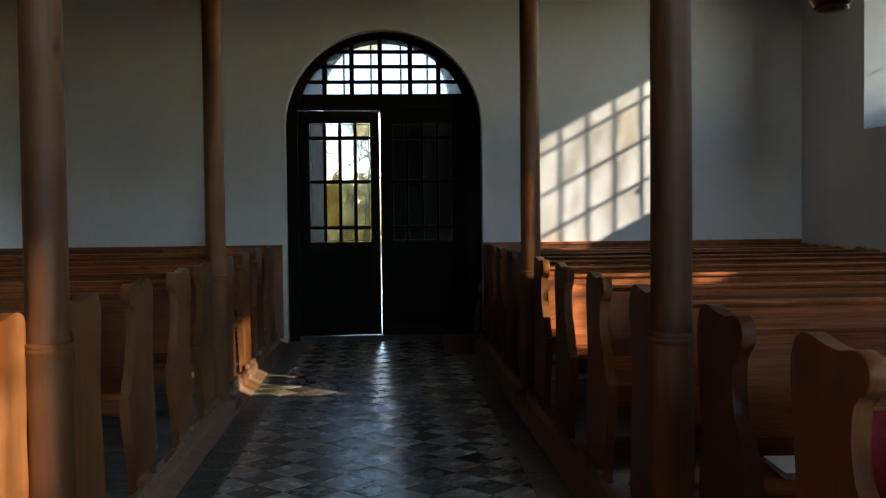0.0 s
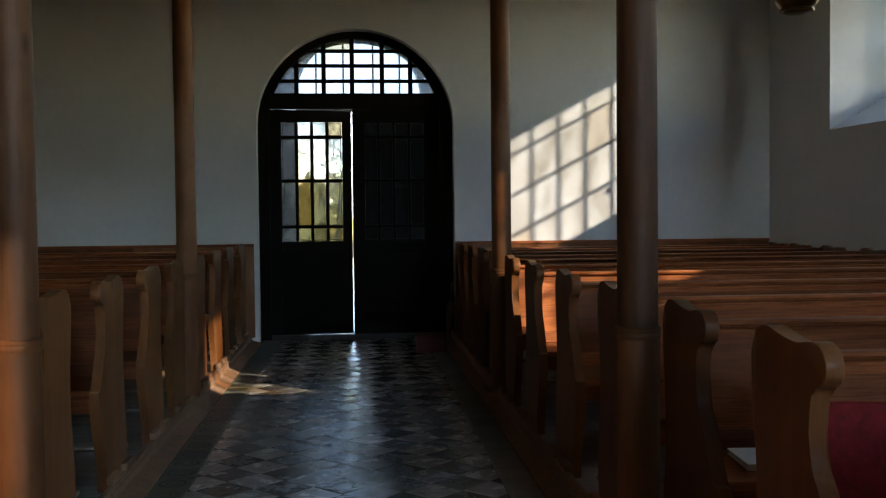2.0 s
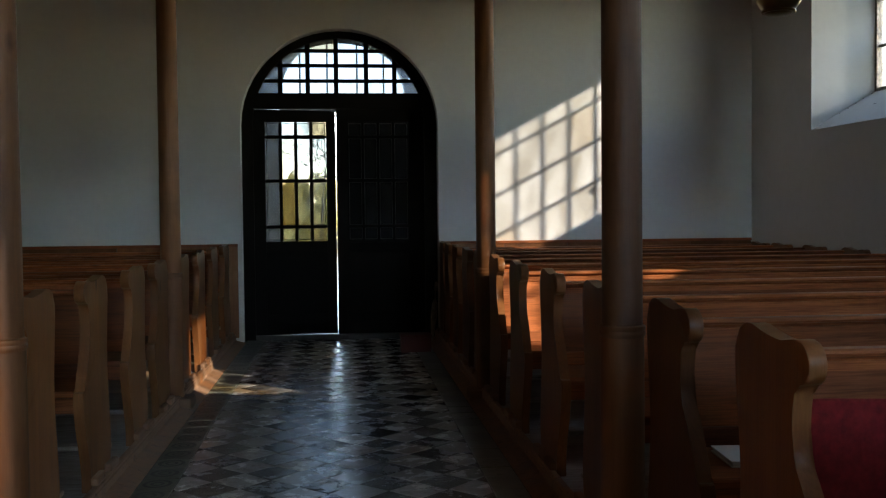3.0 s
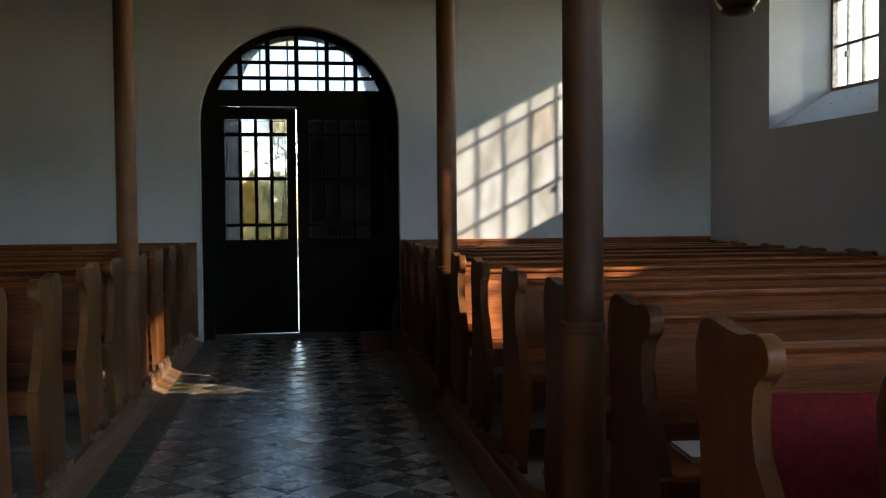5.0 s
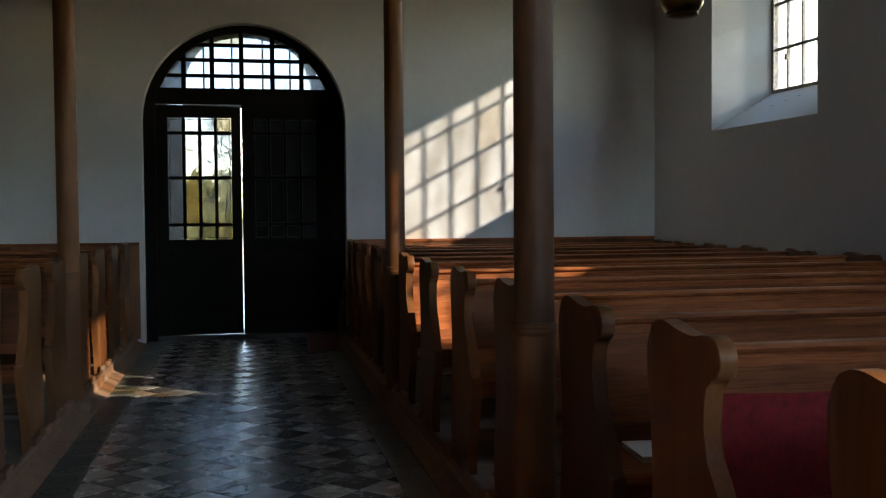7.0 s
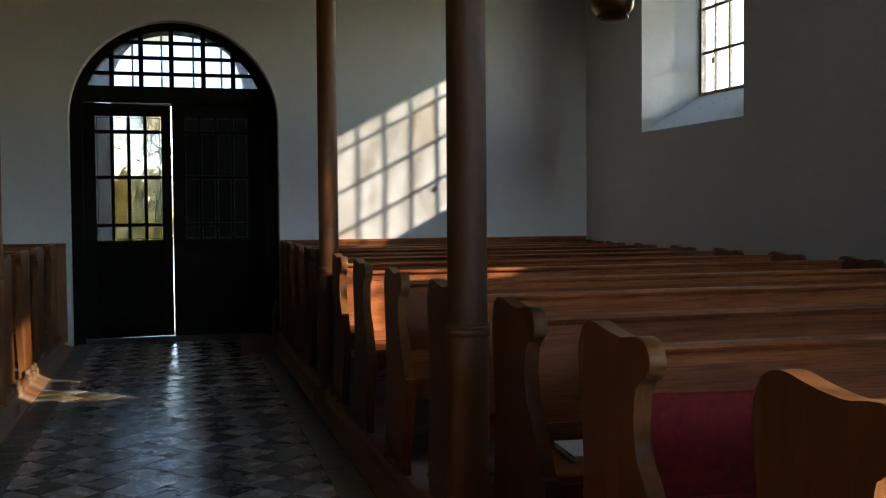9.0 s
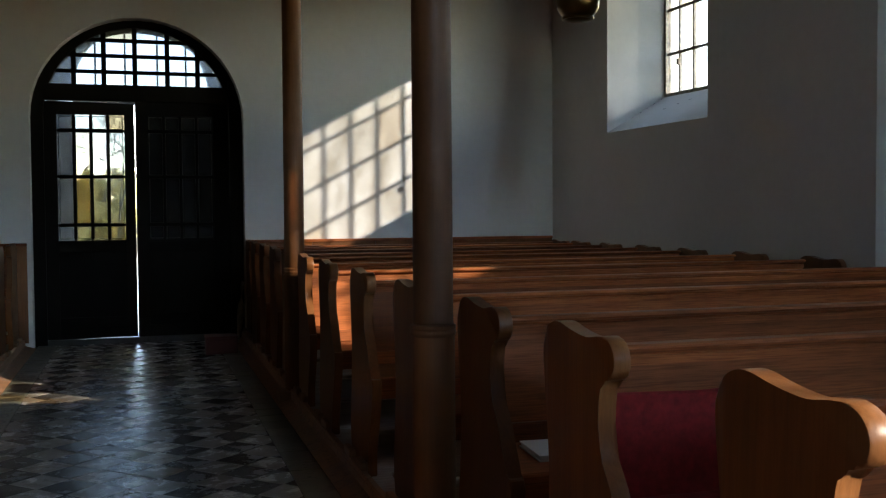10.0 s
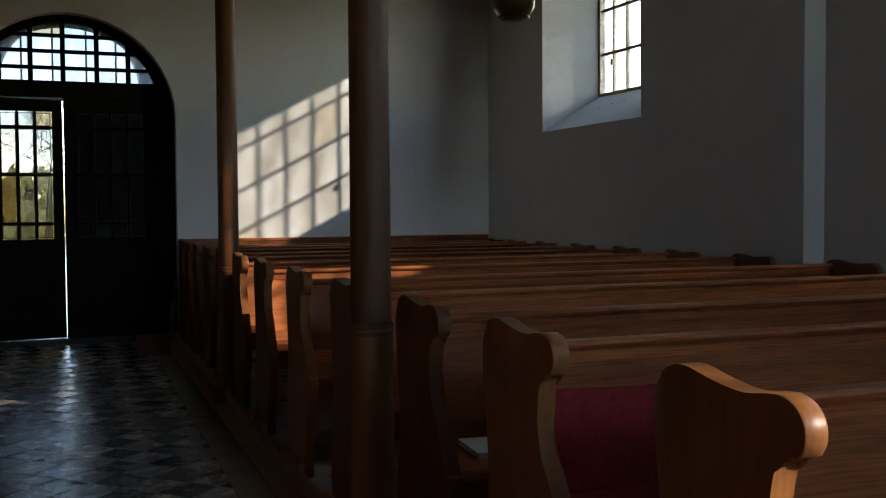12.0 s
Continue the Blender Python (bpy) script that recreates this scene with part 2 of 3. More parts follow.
# boarded gallery over the end of the nave, carried by the columns
gallery = tagged(new("gallery"), "gallery on slim columns with a weathered boarded underside", "gallery", "", "structure")
for k in range(32):
    part("board", box(LEFT_X + 0.376 * k + 0.003, LEFT_X + 0.376 * k + 0.373, 3.2, WALL_Y - 0.001, GALLERY_Z + 0.004 * (k % 2), GALLERY_Z + 0.04), UNDERSIDE, gallery)
part("beam", box(LEFT_X, 4.60, 7.16, 7.34, GALLERY_Z - 0.2, GALLERY_Z - 0.001, 0.008), GALLERY, gallery)
# unseen beam, added this deep only to keep high light off the far wall
part("front_beam", box(LEFT_X, 3.85, 3.30, 3.62, 2.60, GALLERY_Z - 0.001, 0.01), GALLERY, gallery, "unseen deep beam added to shade the far wall")
part("parapet", box(LEFT_X, 4.3, 3.18, 3.24, GALLERY_Z - 0.1, GALLERY_Z + 1.0, 0.01), GALLERY, gallery, "boarded gallery parapet")

# unseen slab and screen, added to cut light bounced off the west wall
part("side_floor", box(LEFT_X, -3.0, BACK_Y, 3.17, 2.9, 2.98, 0.01), GALLERY, gallery)
part("side_parapet", box(-3.05, -2.999, BACK_Y, 3.17, 2.7, 4.1, 0.01), GALLERY, gallery, "unseen board screen added to cut light from the plain side")

# wall with the arched doorway: the opening narrows at the door frame
DX0, DX1, SPRING = -1.045, 1.0, 2.28
DCX, DR = (DX0 + DX1) / 2, (DX1 - DX0) / 2


def arch(x0, x1, z0, spring, rise=None, n=24):
    """Outline of an arched opening, from its lower left over the crown to its lower right."""
    cx, r = (x0 + x1) / 2, (x1 - x0) / 2
    rise = r if rise is None else rise
    return [(x0, z0)] + [(cx - r * math.cos(math.pi * k / n), spring + rise * math.sin(math.pi * k / n)) for k in range(n + 1)] + [(x1, z0)]


def wall_with_arch(y0, y1, opening, x0, x1, z0, z1):
    """A wall slab from y0 to y1 with an arched hole, as one mesh."""
    outline = [(x0, z0)] + opening + [(x1, z0), (x1, z1), (x0, z1)]
    bm = bmesh.new()
    front = [bm.verts.new((p[0], y0, p[1])) for p in outline]
    back = [bm.verts.new((p[0], y1, p[1])) for p in outline]
    for loop in (front, back):
        es = [bm.edges.new((loop[k], loop[(k + 1) % len(loop)])) for k in range(len(loop))]
        bmesh.ops.triangle_fill(bm, use_beauty=True, use_dissolve=False, edges=es)
    n = len(outline)
    for k in range(n):
        bm.faces.new((front[k], front[(k + 1) % n], back[(k + 1) % n], back[k]))
    return bm


OPEN_IN = arch(DX0 - 0.03, DX1 + 0.045, FLOOR - 0.3, SPRING, 1.027)
structure("wall_north", wall_with_arch(WALL_Y, WALL_Y + 0.26, OPEN_IN, LEFT_X - 0.7, 6.5, FLOOR - 0.3, CEILING), PLASTER, "whitewashed wall round the arched doorway", "wall")
OPEN_OUT = arch(DX0 + 0.01, DX1 + 0.005, FLOOR - 0.3, SPRING, 1.01)
structure("wall_north_outer", wall_with_arch(WALL_Y + 0.262, WALL_Y + 0.85, OPEN_OUT, LEFT_X - 0.7, 6.5, FLOOR - 0.3, CEILING), PLASTER, "outer whitewashed masonry of the doorway", "wall")

# wall with the windows
# the last two are unseen, added only to bring more light into the nave
WINDOWS = (8.55, 3.13, -2.60, -5.2, -7.7)
SILL_IN = 2.10
HEADS = {8.55: 3.97, 3.13: 3.88, -2.6: 4.76, -5.2: 5.8, -7.7: 5.8}
SILLS = {8.55: 2.44, 3.13: 2.56, -2.6: 2.56, -5.2: 2.2, -7.7: 2.2}
DEEP = 0.47
STEP_Y = 5.73


def east_wall():
    ys = [BACK_Y - 0.5] + [v for w in reversed(WINDOWS) for v in (w - 0.82, w + 0.99)] + [WALL_Y + 0.3]
    bm = bmesh.new()
    for k in range(0, len(ys), 2):
        if ys[k] < STEP_Y < ys[k + 1]:
            prism([(0.08, ys[k]), (0.08, STEP_Y - 0.11), (0, STEP_Y), (0, ys[k + 1]), (DEEP, ys[k + 1]), (DEEP, ys[k])], "z", FLOOR - 0.3, CEILING, bm=bm)
        else:
            box(0, DEEP, ys[k], ys[k + 1], FLOOR - 0.3, CEILING, bm=bm)
    for w in WINDOWS:
        HEAD = HEADS[w]
        box(0, DEEP, w - 0.82, w + 0.99, FLOOR - 0.3, SILL_IN, bm=bm)
        box(0, DEEP, w - 0.82, w + 0.99, HEAD + 0.12, CEILING, bm=bm)
        # sloping sill and splayed jambs
        prism([(0, SILL_IN), (DEEP, SILL_IN), (DEEP, SILLS[w])], "y", w - 0.82, w + 0.99, bm=bm)
        for edge, glass in ((w + 0.99, w + 0.676), (w - 0.82, w - 0.60)):
            prism([(0, edge), (DEEP, edge), (DEEP, glass)], "z", SILL_IN, HEAD + 0.12, bm=bm)
    return sheared(bm)


structure("wall_east", east_wall(), PLASTER, "whitewashed side wall with deep splayed windows", "wall")

def east_outer():
    """Outer skin of the wall, with plain openings just round the window frames."""
    bm = bmesh.new()
    ys = [BACK_Y - 0.5] + [v for w in reversed(WINDOWS) for v in (w - 0.605, w + 0.681)] + [WALL_Y + 0.3]
    for k in range(0, len(ys), 2):
        box(DEEP + 0.001, DEEP + 0.10, ys[k], ys[k + 1], FLOOR - 0.3, CEILING, bm=bm)
    for w in WINDOWS:
        HEAD = HEADS[w]
        box(DEEP + 0.001, DEEP + 0.10, w - 0.605, w + 0.681, FLOOR - 0.3, SILLS[w] - 0.02, bm=bm)
        box(DEEP + 0.001, DEEP + 0.10, w - 0.605, w + 0.681, HEAD + 0.02, CEILING, bm=bm)
    return sheared(bm)


structure("wall_east_outer", east_outer(), PLASTER, "outer plastered skin of the window wall", "wall")


def window(k, w):
    """Old iron casement of five by four panes."""
    ob = tagged(new("window_%d" % k), "old multi-pane iron window with thin flaking bars", "window", "", "structure")
    y0, y1, z0, z1 = w - 0.60, w + 0.676, SILLS[w], HEADS[w]
    fr = bmesh.new()
    for a in ((y0, y0 + 0.035, z0, z1), (y1 - 0.035, y1, z0, z1), (y0 + 0.035, y1 - 0.035, z0, z0 + 0.035), (y0 + 0.035, y1 - 0.035, z1 - 0.035, z1)):
        box(DEEP + 0.002, DEEP + 0.06, *a, bm=fr)
    part("window_frame", sheared(fr), IRON, ob)
    cols = [y1 - 0.005 - 0.247 * n for n in range(1, 5)]
    rows = [z0 + 0.43 + 0.4425 * n for n in range(5) if z0 + 0.43 + 0.4425 * n < z1 - 0.1]
    for y in cols:
        part("glazing_bar", sheared(box(DEEP + 0.02, DEEP + 0.045, y - 0.011, y + 0.011, z0 + 0.03, z1 - 0.03)), IRON, ob)
    for z in rows:
        part("glazing_bar", sheared(box(DEEP + 0.018, DEEP + 0.047, y0 + 0.03, y1 - 0.03, z - 0.013, z + 0.013)), IRON, ob)
    yy = [y0 + 0.03] + sorted(cols) + [y1 - 0.03]
    zz = [z0 + 0.03] + rows + [z1 - 0.03]
    for a, b in zip(yy, yy[1:]):
        for c, d in zip(zz, zz[1:]):
            part("pane", sheared(box(DEEP + 0.03, DEEP + 0.033, a, b, c, d)), DIRTY_GLASS if k == 1 else GLASS, ob)
    part("latch", sheared(box(DEEP - 0.012, DEEP + 0.02, cols[0] - 0.03, cols[0] + 0.006, z0 + 0.30, z0 + 0.36, 0.004)), IRON, ob, "small dark hook latch")
    return ob


# windows 4 and 5 are the added, unseen light openings
for k, w in enumerate(WINDOWS):
    window(k + 1, w)


def sill_crack(w):
    """Flaked plaster along a crack across the sloping sill, and chips by its corner."""
    rng = random.Random(11)
    ob = tagged(new("sill_crack"), "cracked and flaking plaster on the window sill", "crack", "", "structure")
    slope = (SILLS[w] - SILL_IN) / DEEP

    def flake(u, y, a, b):
        bm = bmesh.new()
        ring = [bm.verts.new(east(u + a * math.sin(k * 1.047) * rng.uniform(0.6, 1.2), y + b * math.cos(k * 1.047) * rng.uniform(0.6, 1.2), 0)) for k in range(6)]
        for v, k in zip(ring, range(6)):
            d = v.co.x - east(0, v.co.y, 0).x
            v.co.z = SILL_IN + slope * d + 0.004
        bm.faces.new(ring)
        bmesh.ops.solidify(bm, geom=bm.faces[:], thickness=0.003)
        return bm
    for k in range(9):
        f = k / 8
        part("flake", flake(0.26 + 0.10 * f + rng.gauss(0, 0.008), w + 0.30 - 0.42 * f, 0.006, 0.035), MORTAR if k % 3 == 0 else PLASTER, ob)
    for k in range(5):
        f = k / 4
        u = 0.20 + 0.24 * f
        part("chip", flake(u, w + 0.97 - 0.668 * u + rng.uniform(-0.03, 0.0), 0.010, 0.010), MORTAR, ob)


sill_crack(WINDOWS[0])

# platforms and kerbs under the pews
for side, x0, x1 in (("left", LEFT_X, -1.193), ("right", 1.033, 5.2)):
    ob = structure("pew_platform", box(x0, x1, BACK_Y, WALL_Y, FLOOR - 0.3, 0.0), BOARD, "low platform of worn boards under the pews", "platform")
KERB_FORM = [(0.04, -0.3), (0.04, 0.030), (0.034, 0.036), (0.010, 0.036), (0.004, 0.030), (0.004, 0.018), (0.0, 0.014), (0.0, -0.025), (-0.012, -0.034), (-0.10, -0.058), (-0.105, -0.3)]
structure("kerb", prism([(-1.152 - u, z) for u, z in KERB_FORM], "y", BACK_Y, WALL_Y), KERB, "brown painted moulded kerb along the aisle", "kerb")
structure("kerb", prism([(0.992 + u, z) for u, z in KERB_FORM], "y", BACK_Y, WALL_Y), KERB, "brown painted moulded kerb along the aisle", "kerb")


# ---- columns ----
def column(x, y, group="slim columns along the aisle"):
    ob = thing("column", "slim round brown wooden column with a ring at pew height", "column", group, (x, y, 0))
    part("lower_shaft", lathe([(0.078, FLOOR), (0.078, 0.2), (0.077, 0.86)]), COLUMN, ob, smooth=True)
    a, b = sorted((0.09 if x > 0 else -0.09, -0.14 if x > 0 else 0.14))
    part("base", box(a, b, -0.11, 0.11, FLOOR - 0.004, 0.02, 0.012), KERB, ob, "worn painted base block")
    part("ring", lathe([(0.077, 0.86), (0.081, 0.868), (0.083, 0.876), (0.080, 0.884), (0.083, 0.892), (0.081, 0.90), (0.072, 0.905)]), COLUMN, ob, smooth=True)
    part("upper_shaft", lathe([(0.072, 0.905), (0.070, 2.5), (0.067, 2.595 if y < 5 else GALLERY_Z - 0.2)]), COLUMN, ob, smooth=True)
    return ob


for x, y in ((0.99, 3.46), (1.045, 7.25), (-1.216, 7.25), (-1.14, 3.45)):
    column(x, y)

# ---- pews ----
END = [(0.02, 0.0), (-0.012, 0.16), (0.0, 0.3), (0.025, 0.48), (0.03, 0.63), (0.008, 0.80), (-0.005, 0.90), (0.0, 0.96), (0.025, 0.992), (0.07, 1.012), (0.12, 1.014),
       (0.17, 1.006), (0.23, 0.998), (0.30, 0.994), (0.36, 1.002), (0.41, 1.004), (0.445, 0.99), (0.465, 0.962), (0.462, 0.93), (0.438, 0.908), (0.405, 0.898),
       (0.38, 0.878), (0.368, 0.82), (0.372, 0.73), (0.40, 0.65), (0.44, 0.58), (0.475, 0.52), (0.485, 0.497), (0.512, 0.494), (0.515, 0.45), (0.502, 0.38), (0.472, 0.29), (0.43, 0.19), (0.40, 0.10), (0.395, 0.04), (0.40, 0.0)]


def rounded(points, steps=3):
    """The same outline, drawn as a smooth curve through its points; the foot stays straight."""
    out = [points[0]]
    for k in range(len(points) - 1):
        p0, p1, p2, p3 = points[max(k - 1, 0)], points[k], points[k + 1], points[min(k + 2, len(points) - 1)]
        for j in range(1, steps + 1):
            t = j / steps
            out.append(tuple(0.5 * (2 * b + (c - a) * t + (2 * a - 5 * b + 4 * c - d) * t * t + (3 * b - a - 3 * c + d) * t ** 3) for a, b, c, d in zip(p0, p1, p2, p3)))
    return out


END_RIGHT = rounded([(u * (0.90 if z > 0.895 else 0.915 if z > 0.66 else 1.0), z) for u, z in END])
END_WALL = rounded([(u, z * 0.953) for u, z in END])
END = rounded(END)


def pew(name_label, x_aisle, x_wall, yf, group):
    """A pew whose back stands at yf and whose seat faces the other way; ends at the aisle and at the wall."""
    s = 1 if x_wall > x_aisle else -1
    ob = thing("pew", name_label, "pew", group, (x_aisle, yf, 0))
    L = abs(x_wall - x_aisle)
    t = 0.047
    for name, a in (("end_panel", 0.0), ("end_panel", L - t)):
        part(name, prism([(-u, z) for u, z in (END_WALL if a else END_RIGHT if s > 0 else END)], "x", s * a, s * (a + t), 0.006), WOOD_Z, ob, smooth=True)
    i0, i1 = sorted((s * t, s * (L - t)))
    part("backrest", box(i0, i1, -0.052, -0.03, 0.45, 0.885), WOOD_X, ob)
    rail = [(-0.024, 0.88), (-0.024, 0.934), (-0.030, 0.940), (-0.076, 0.940), (-0.084, 0.936), (-0.087, 0.929), (-0.083, 0.921), (-0.064, 0.918), (-0.058, 0.909), (-0.064, 0.904), (-0.062, 0.88)]
    part("top_rail", prism(rail, "x", i0, i1), WOOD_X, ob)
    part("lower_rail", box(i0, i1, -0.075, -0.0525, 0.501, 0.57, 0.006), WOOD_X, ob)
    part("seat", box(i0, i1, -0.47, -0.0535, 0.464, 0.50, 0.010), WOOD_X, ob)
    part("footrest", box(i0, i1, 0.04, 0.13, 0.105, 0.128, 0.005), BOARD, ob)
    part("footrest", box(i0, i1, 0.16, 0.25, 0.075, 0.098, 0.005), BOARD, ob)
    part("seat_apron", box(i0, i1, -0.425, -0.40, 0.385, 0.4638), WOOD_X, ob)
    return ob


# right rows below y 1, left below 3: unseen, added to absorb bounced sun
RIGHT_ROWS = (10.76, 10.214, 9.49, 8.71, 7.92, 7.066, 6.19, 5.21, 4.26, 3.325, 2.545, 1.69, 0.78, -0.12, -1.02, -1.92, -2.82, -3.72, -4.62)
LEFT_ROWS = (-4.68, -3.78, -2.88, -1.98, -1.08, -0.18, 0.72, 1.62, 2.52, 3.42, 4.28, 5.218, 6.192, 6.98, 7.952, 8.862, 9.758, 10.70)
for y in RIGHT_ROWS:
    pew("long brown varnished wooden pew with scrolled ends", 1.04, 4.56, y, "pews on the window side")
for y in LEFT_ROWS:
    pew("long brown varnished wooden pew with scrolled ends", -1.196, LEFT_X + 0.03, y, "pews on the plain side")

for x0, x1 in ((LEFT_X + 0.002, -1.115), (1.06, 4.57)):
    panel = tagged(new("wall_panel"), "brown board panel on the wall behind the last pew", "panel", "", "structure")
    n = 5
    for k in range(n):
        part("board", box(x0 + (x1 - x0) * k / n + 0.002, x0 + (x1 - x0) * (k + 1) / n - 0.002, WALL_Y - 0.028, WALL_Y, 0.0, 0.975), WOOD_Z, panel)
    part("cap", box(x0, x1, WALL_Y - 0.045, WALL_Y - 0.0005, 0.9752, 1.006, 0.005), WOOD_X, panel)

# red cloths on one pew, a white book on another
def cloth(name, section, parent):
    """A thin woven cover: its section drawn along the pew, with slight folds."""
    bm = bmesh.new()
    n = 36
    loops = []
    for k in range(n + 1):
        x = 0.66 * k / n
        loops.append([bm.verts.new((x, p[0] - 0.003 * abs(math.sin(k * 0.35 + p[1] * 9)), p[1] + (0.003 * math.sin(k * 0.25) if p[1] > 0.79 else 0))) for p in section])
    m = len(section)
    for a, b in zip(loops, loops[1:]):
        for k in range(m):
            bm.faces.new((a[k], a[(k + 1) % m], b[(k + 1) % m], b[k]))
    bm.faces.new(loops[0])
    bm.faces.new(loops[-1])
    return part(name, bm, RED, parent)


def red_cover():
    ob = thing("bench_cover", "dark red woven cloth over the back and seat of a pew", "cloth", "", (1.12, 2.545, 0))
    cloth("back_cloth", [(-0.0765, 0.515), (-0.056, 0.59), (-0.056, 0.80), (-0.062, 0.806), (-0.072, 0.80), (-0.078, 0.59), (-0.088, 0.515)], ob)
    cloth("seat_cloth", [(-0.082, 0.503), (-0.082, 0.522), (-0.10, 0.526), (-0.44, 0.520), (-0.482, 0.508), (-0.488, 0.42), (-0.478, 0.42), (-0.474, 0.503)], ob)


red_cover()


def book():
    ob = thing("book", "thin white hymn book lying on a pew seat", "book", "", (1.285, 3.085, 0.5005))
    ob.rotation_euler = (0, 0, radians(-4))
    part("cover", box(-0.075, 0.075, -0.11, 0.11, 0, 0.004), PAPER, ob)
    part("pages", box(-0.07, 0.07, -0.105, 0.105, 0.004, 0.016), PAPER, ob)
    part("cover", box(-0.075, 0.075, -0.11, 0.11, 0.016, 0.020), PAPER, ob)


book()

# ---- door ----
SPLIT0, SPLIT1 = -0.0645, -0.0555
FAN_X = (-0.653, -0.357, -0.048, 0.28, 0.59)
FAN_Z = (2.771, 2.938, 3.098)
PANE_Z = (1.02, 1.18, 1.683, 2.16, 2.325)


def leaf(parent, x0, x1, cols, y, drop, z1):
    """One glazed leaf: stiles, rails, bars, panes and a boarded panel below."""
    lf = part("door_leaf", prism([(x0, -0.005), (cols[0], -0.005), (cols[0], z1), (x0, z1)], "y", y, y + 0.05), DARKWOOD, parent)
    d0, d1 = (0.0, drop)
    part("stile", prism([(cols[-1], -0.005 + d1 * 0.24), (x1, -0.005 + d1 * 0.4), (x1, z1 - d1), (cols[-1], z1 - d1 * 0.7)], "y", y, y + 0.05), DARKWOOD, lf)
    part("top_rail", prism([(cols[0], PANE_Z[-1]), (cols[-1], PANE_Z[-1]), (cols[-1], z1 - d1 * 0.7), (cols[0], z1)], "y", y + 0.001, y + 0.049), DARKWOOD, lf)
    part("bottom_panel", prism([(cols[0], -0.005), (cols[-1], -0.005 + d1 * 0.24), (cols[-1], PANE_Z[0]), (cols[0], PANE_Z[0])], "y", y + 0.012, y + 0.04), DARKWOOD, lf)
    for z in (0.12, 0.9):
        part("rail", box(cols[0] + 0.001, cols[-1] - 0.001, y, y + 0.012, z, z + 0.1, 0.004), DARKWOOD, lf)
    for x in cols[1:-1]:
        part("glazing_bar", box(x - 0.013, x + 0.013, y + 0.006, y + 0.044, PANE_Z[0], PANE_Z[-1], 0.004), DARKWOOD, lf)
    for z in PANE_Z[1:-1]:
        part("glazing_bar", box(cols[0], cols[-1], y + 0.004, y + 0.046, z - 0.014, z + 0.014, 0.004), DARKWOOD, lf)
    for a, b in zip(cols, cols[1:]):
        for c, d in zip(PANE_Z, PANE_Z[1:]):
            part("pane", box(a, b, y + 0.024, y + 0.027, c, d), DOOR_GLASS, lf)
            ax, bx, cz, dz = min(a, b) + 0.014, max(a, b) - 0.014, c + 0.015, d - 0.015
            bm = box(ax, bx, y + 0.017, y + 0.0235, cz, cz + 0.007)
            box(ax, bx, y + 0.017, y + 0.0235, dz - 0.007, dz, bm=bm)
            box(ax, ax + 0.006, y + 0.017, y + 0.0235, cz + 0.0072, dz - 0.0072, bm=bm)
            box(bx - 0.006, bx, y + 0.017, y + 0.0235, cz + 0.0072, dz - 0.0072, bm=bm)
            part("putty", bm, PUTTY, lf, "cracked pale glazing putty")
    return lf


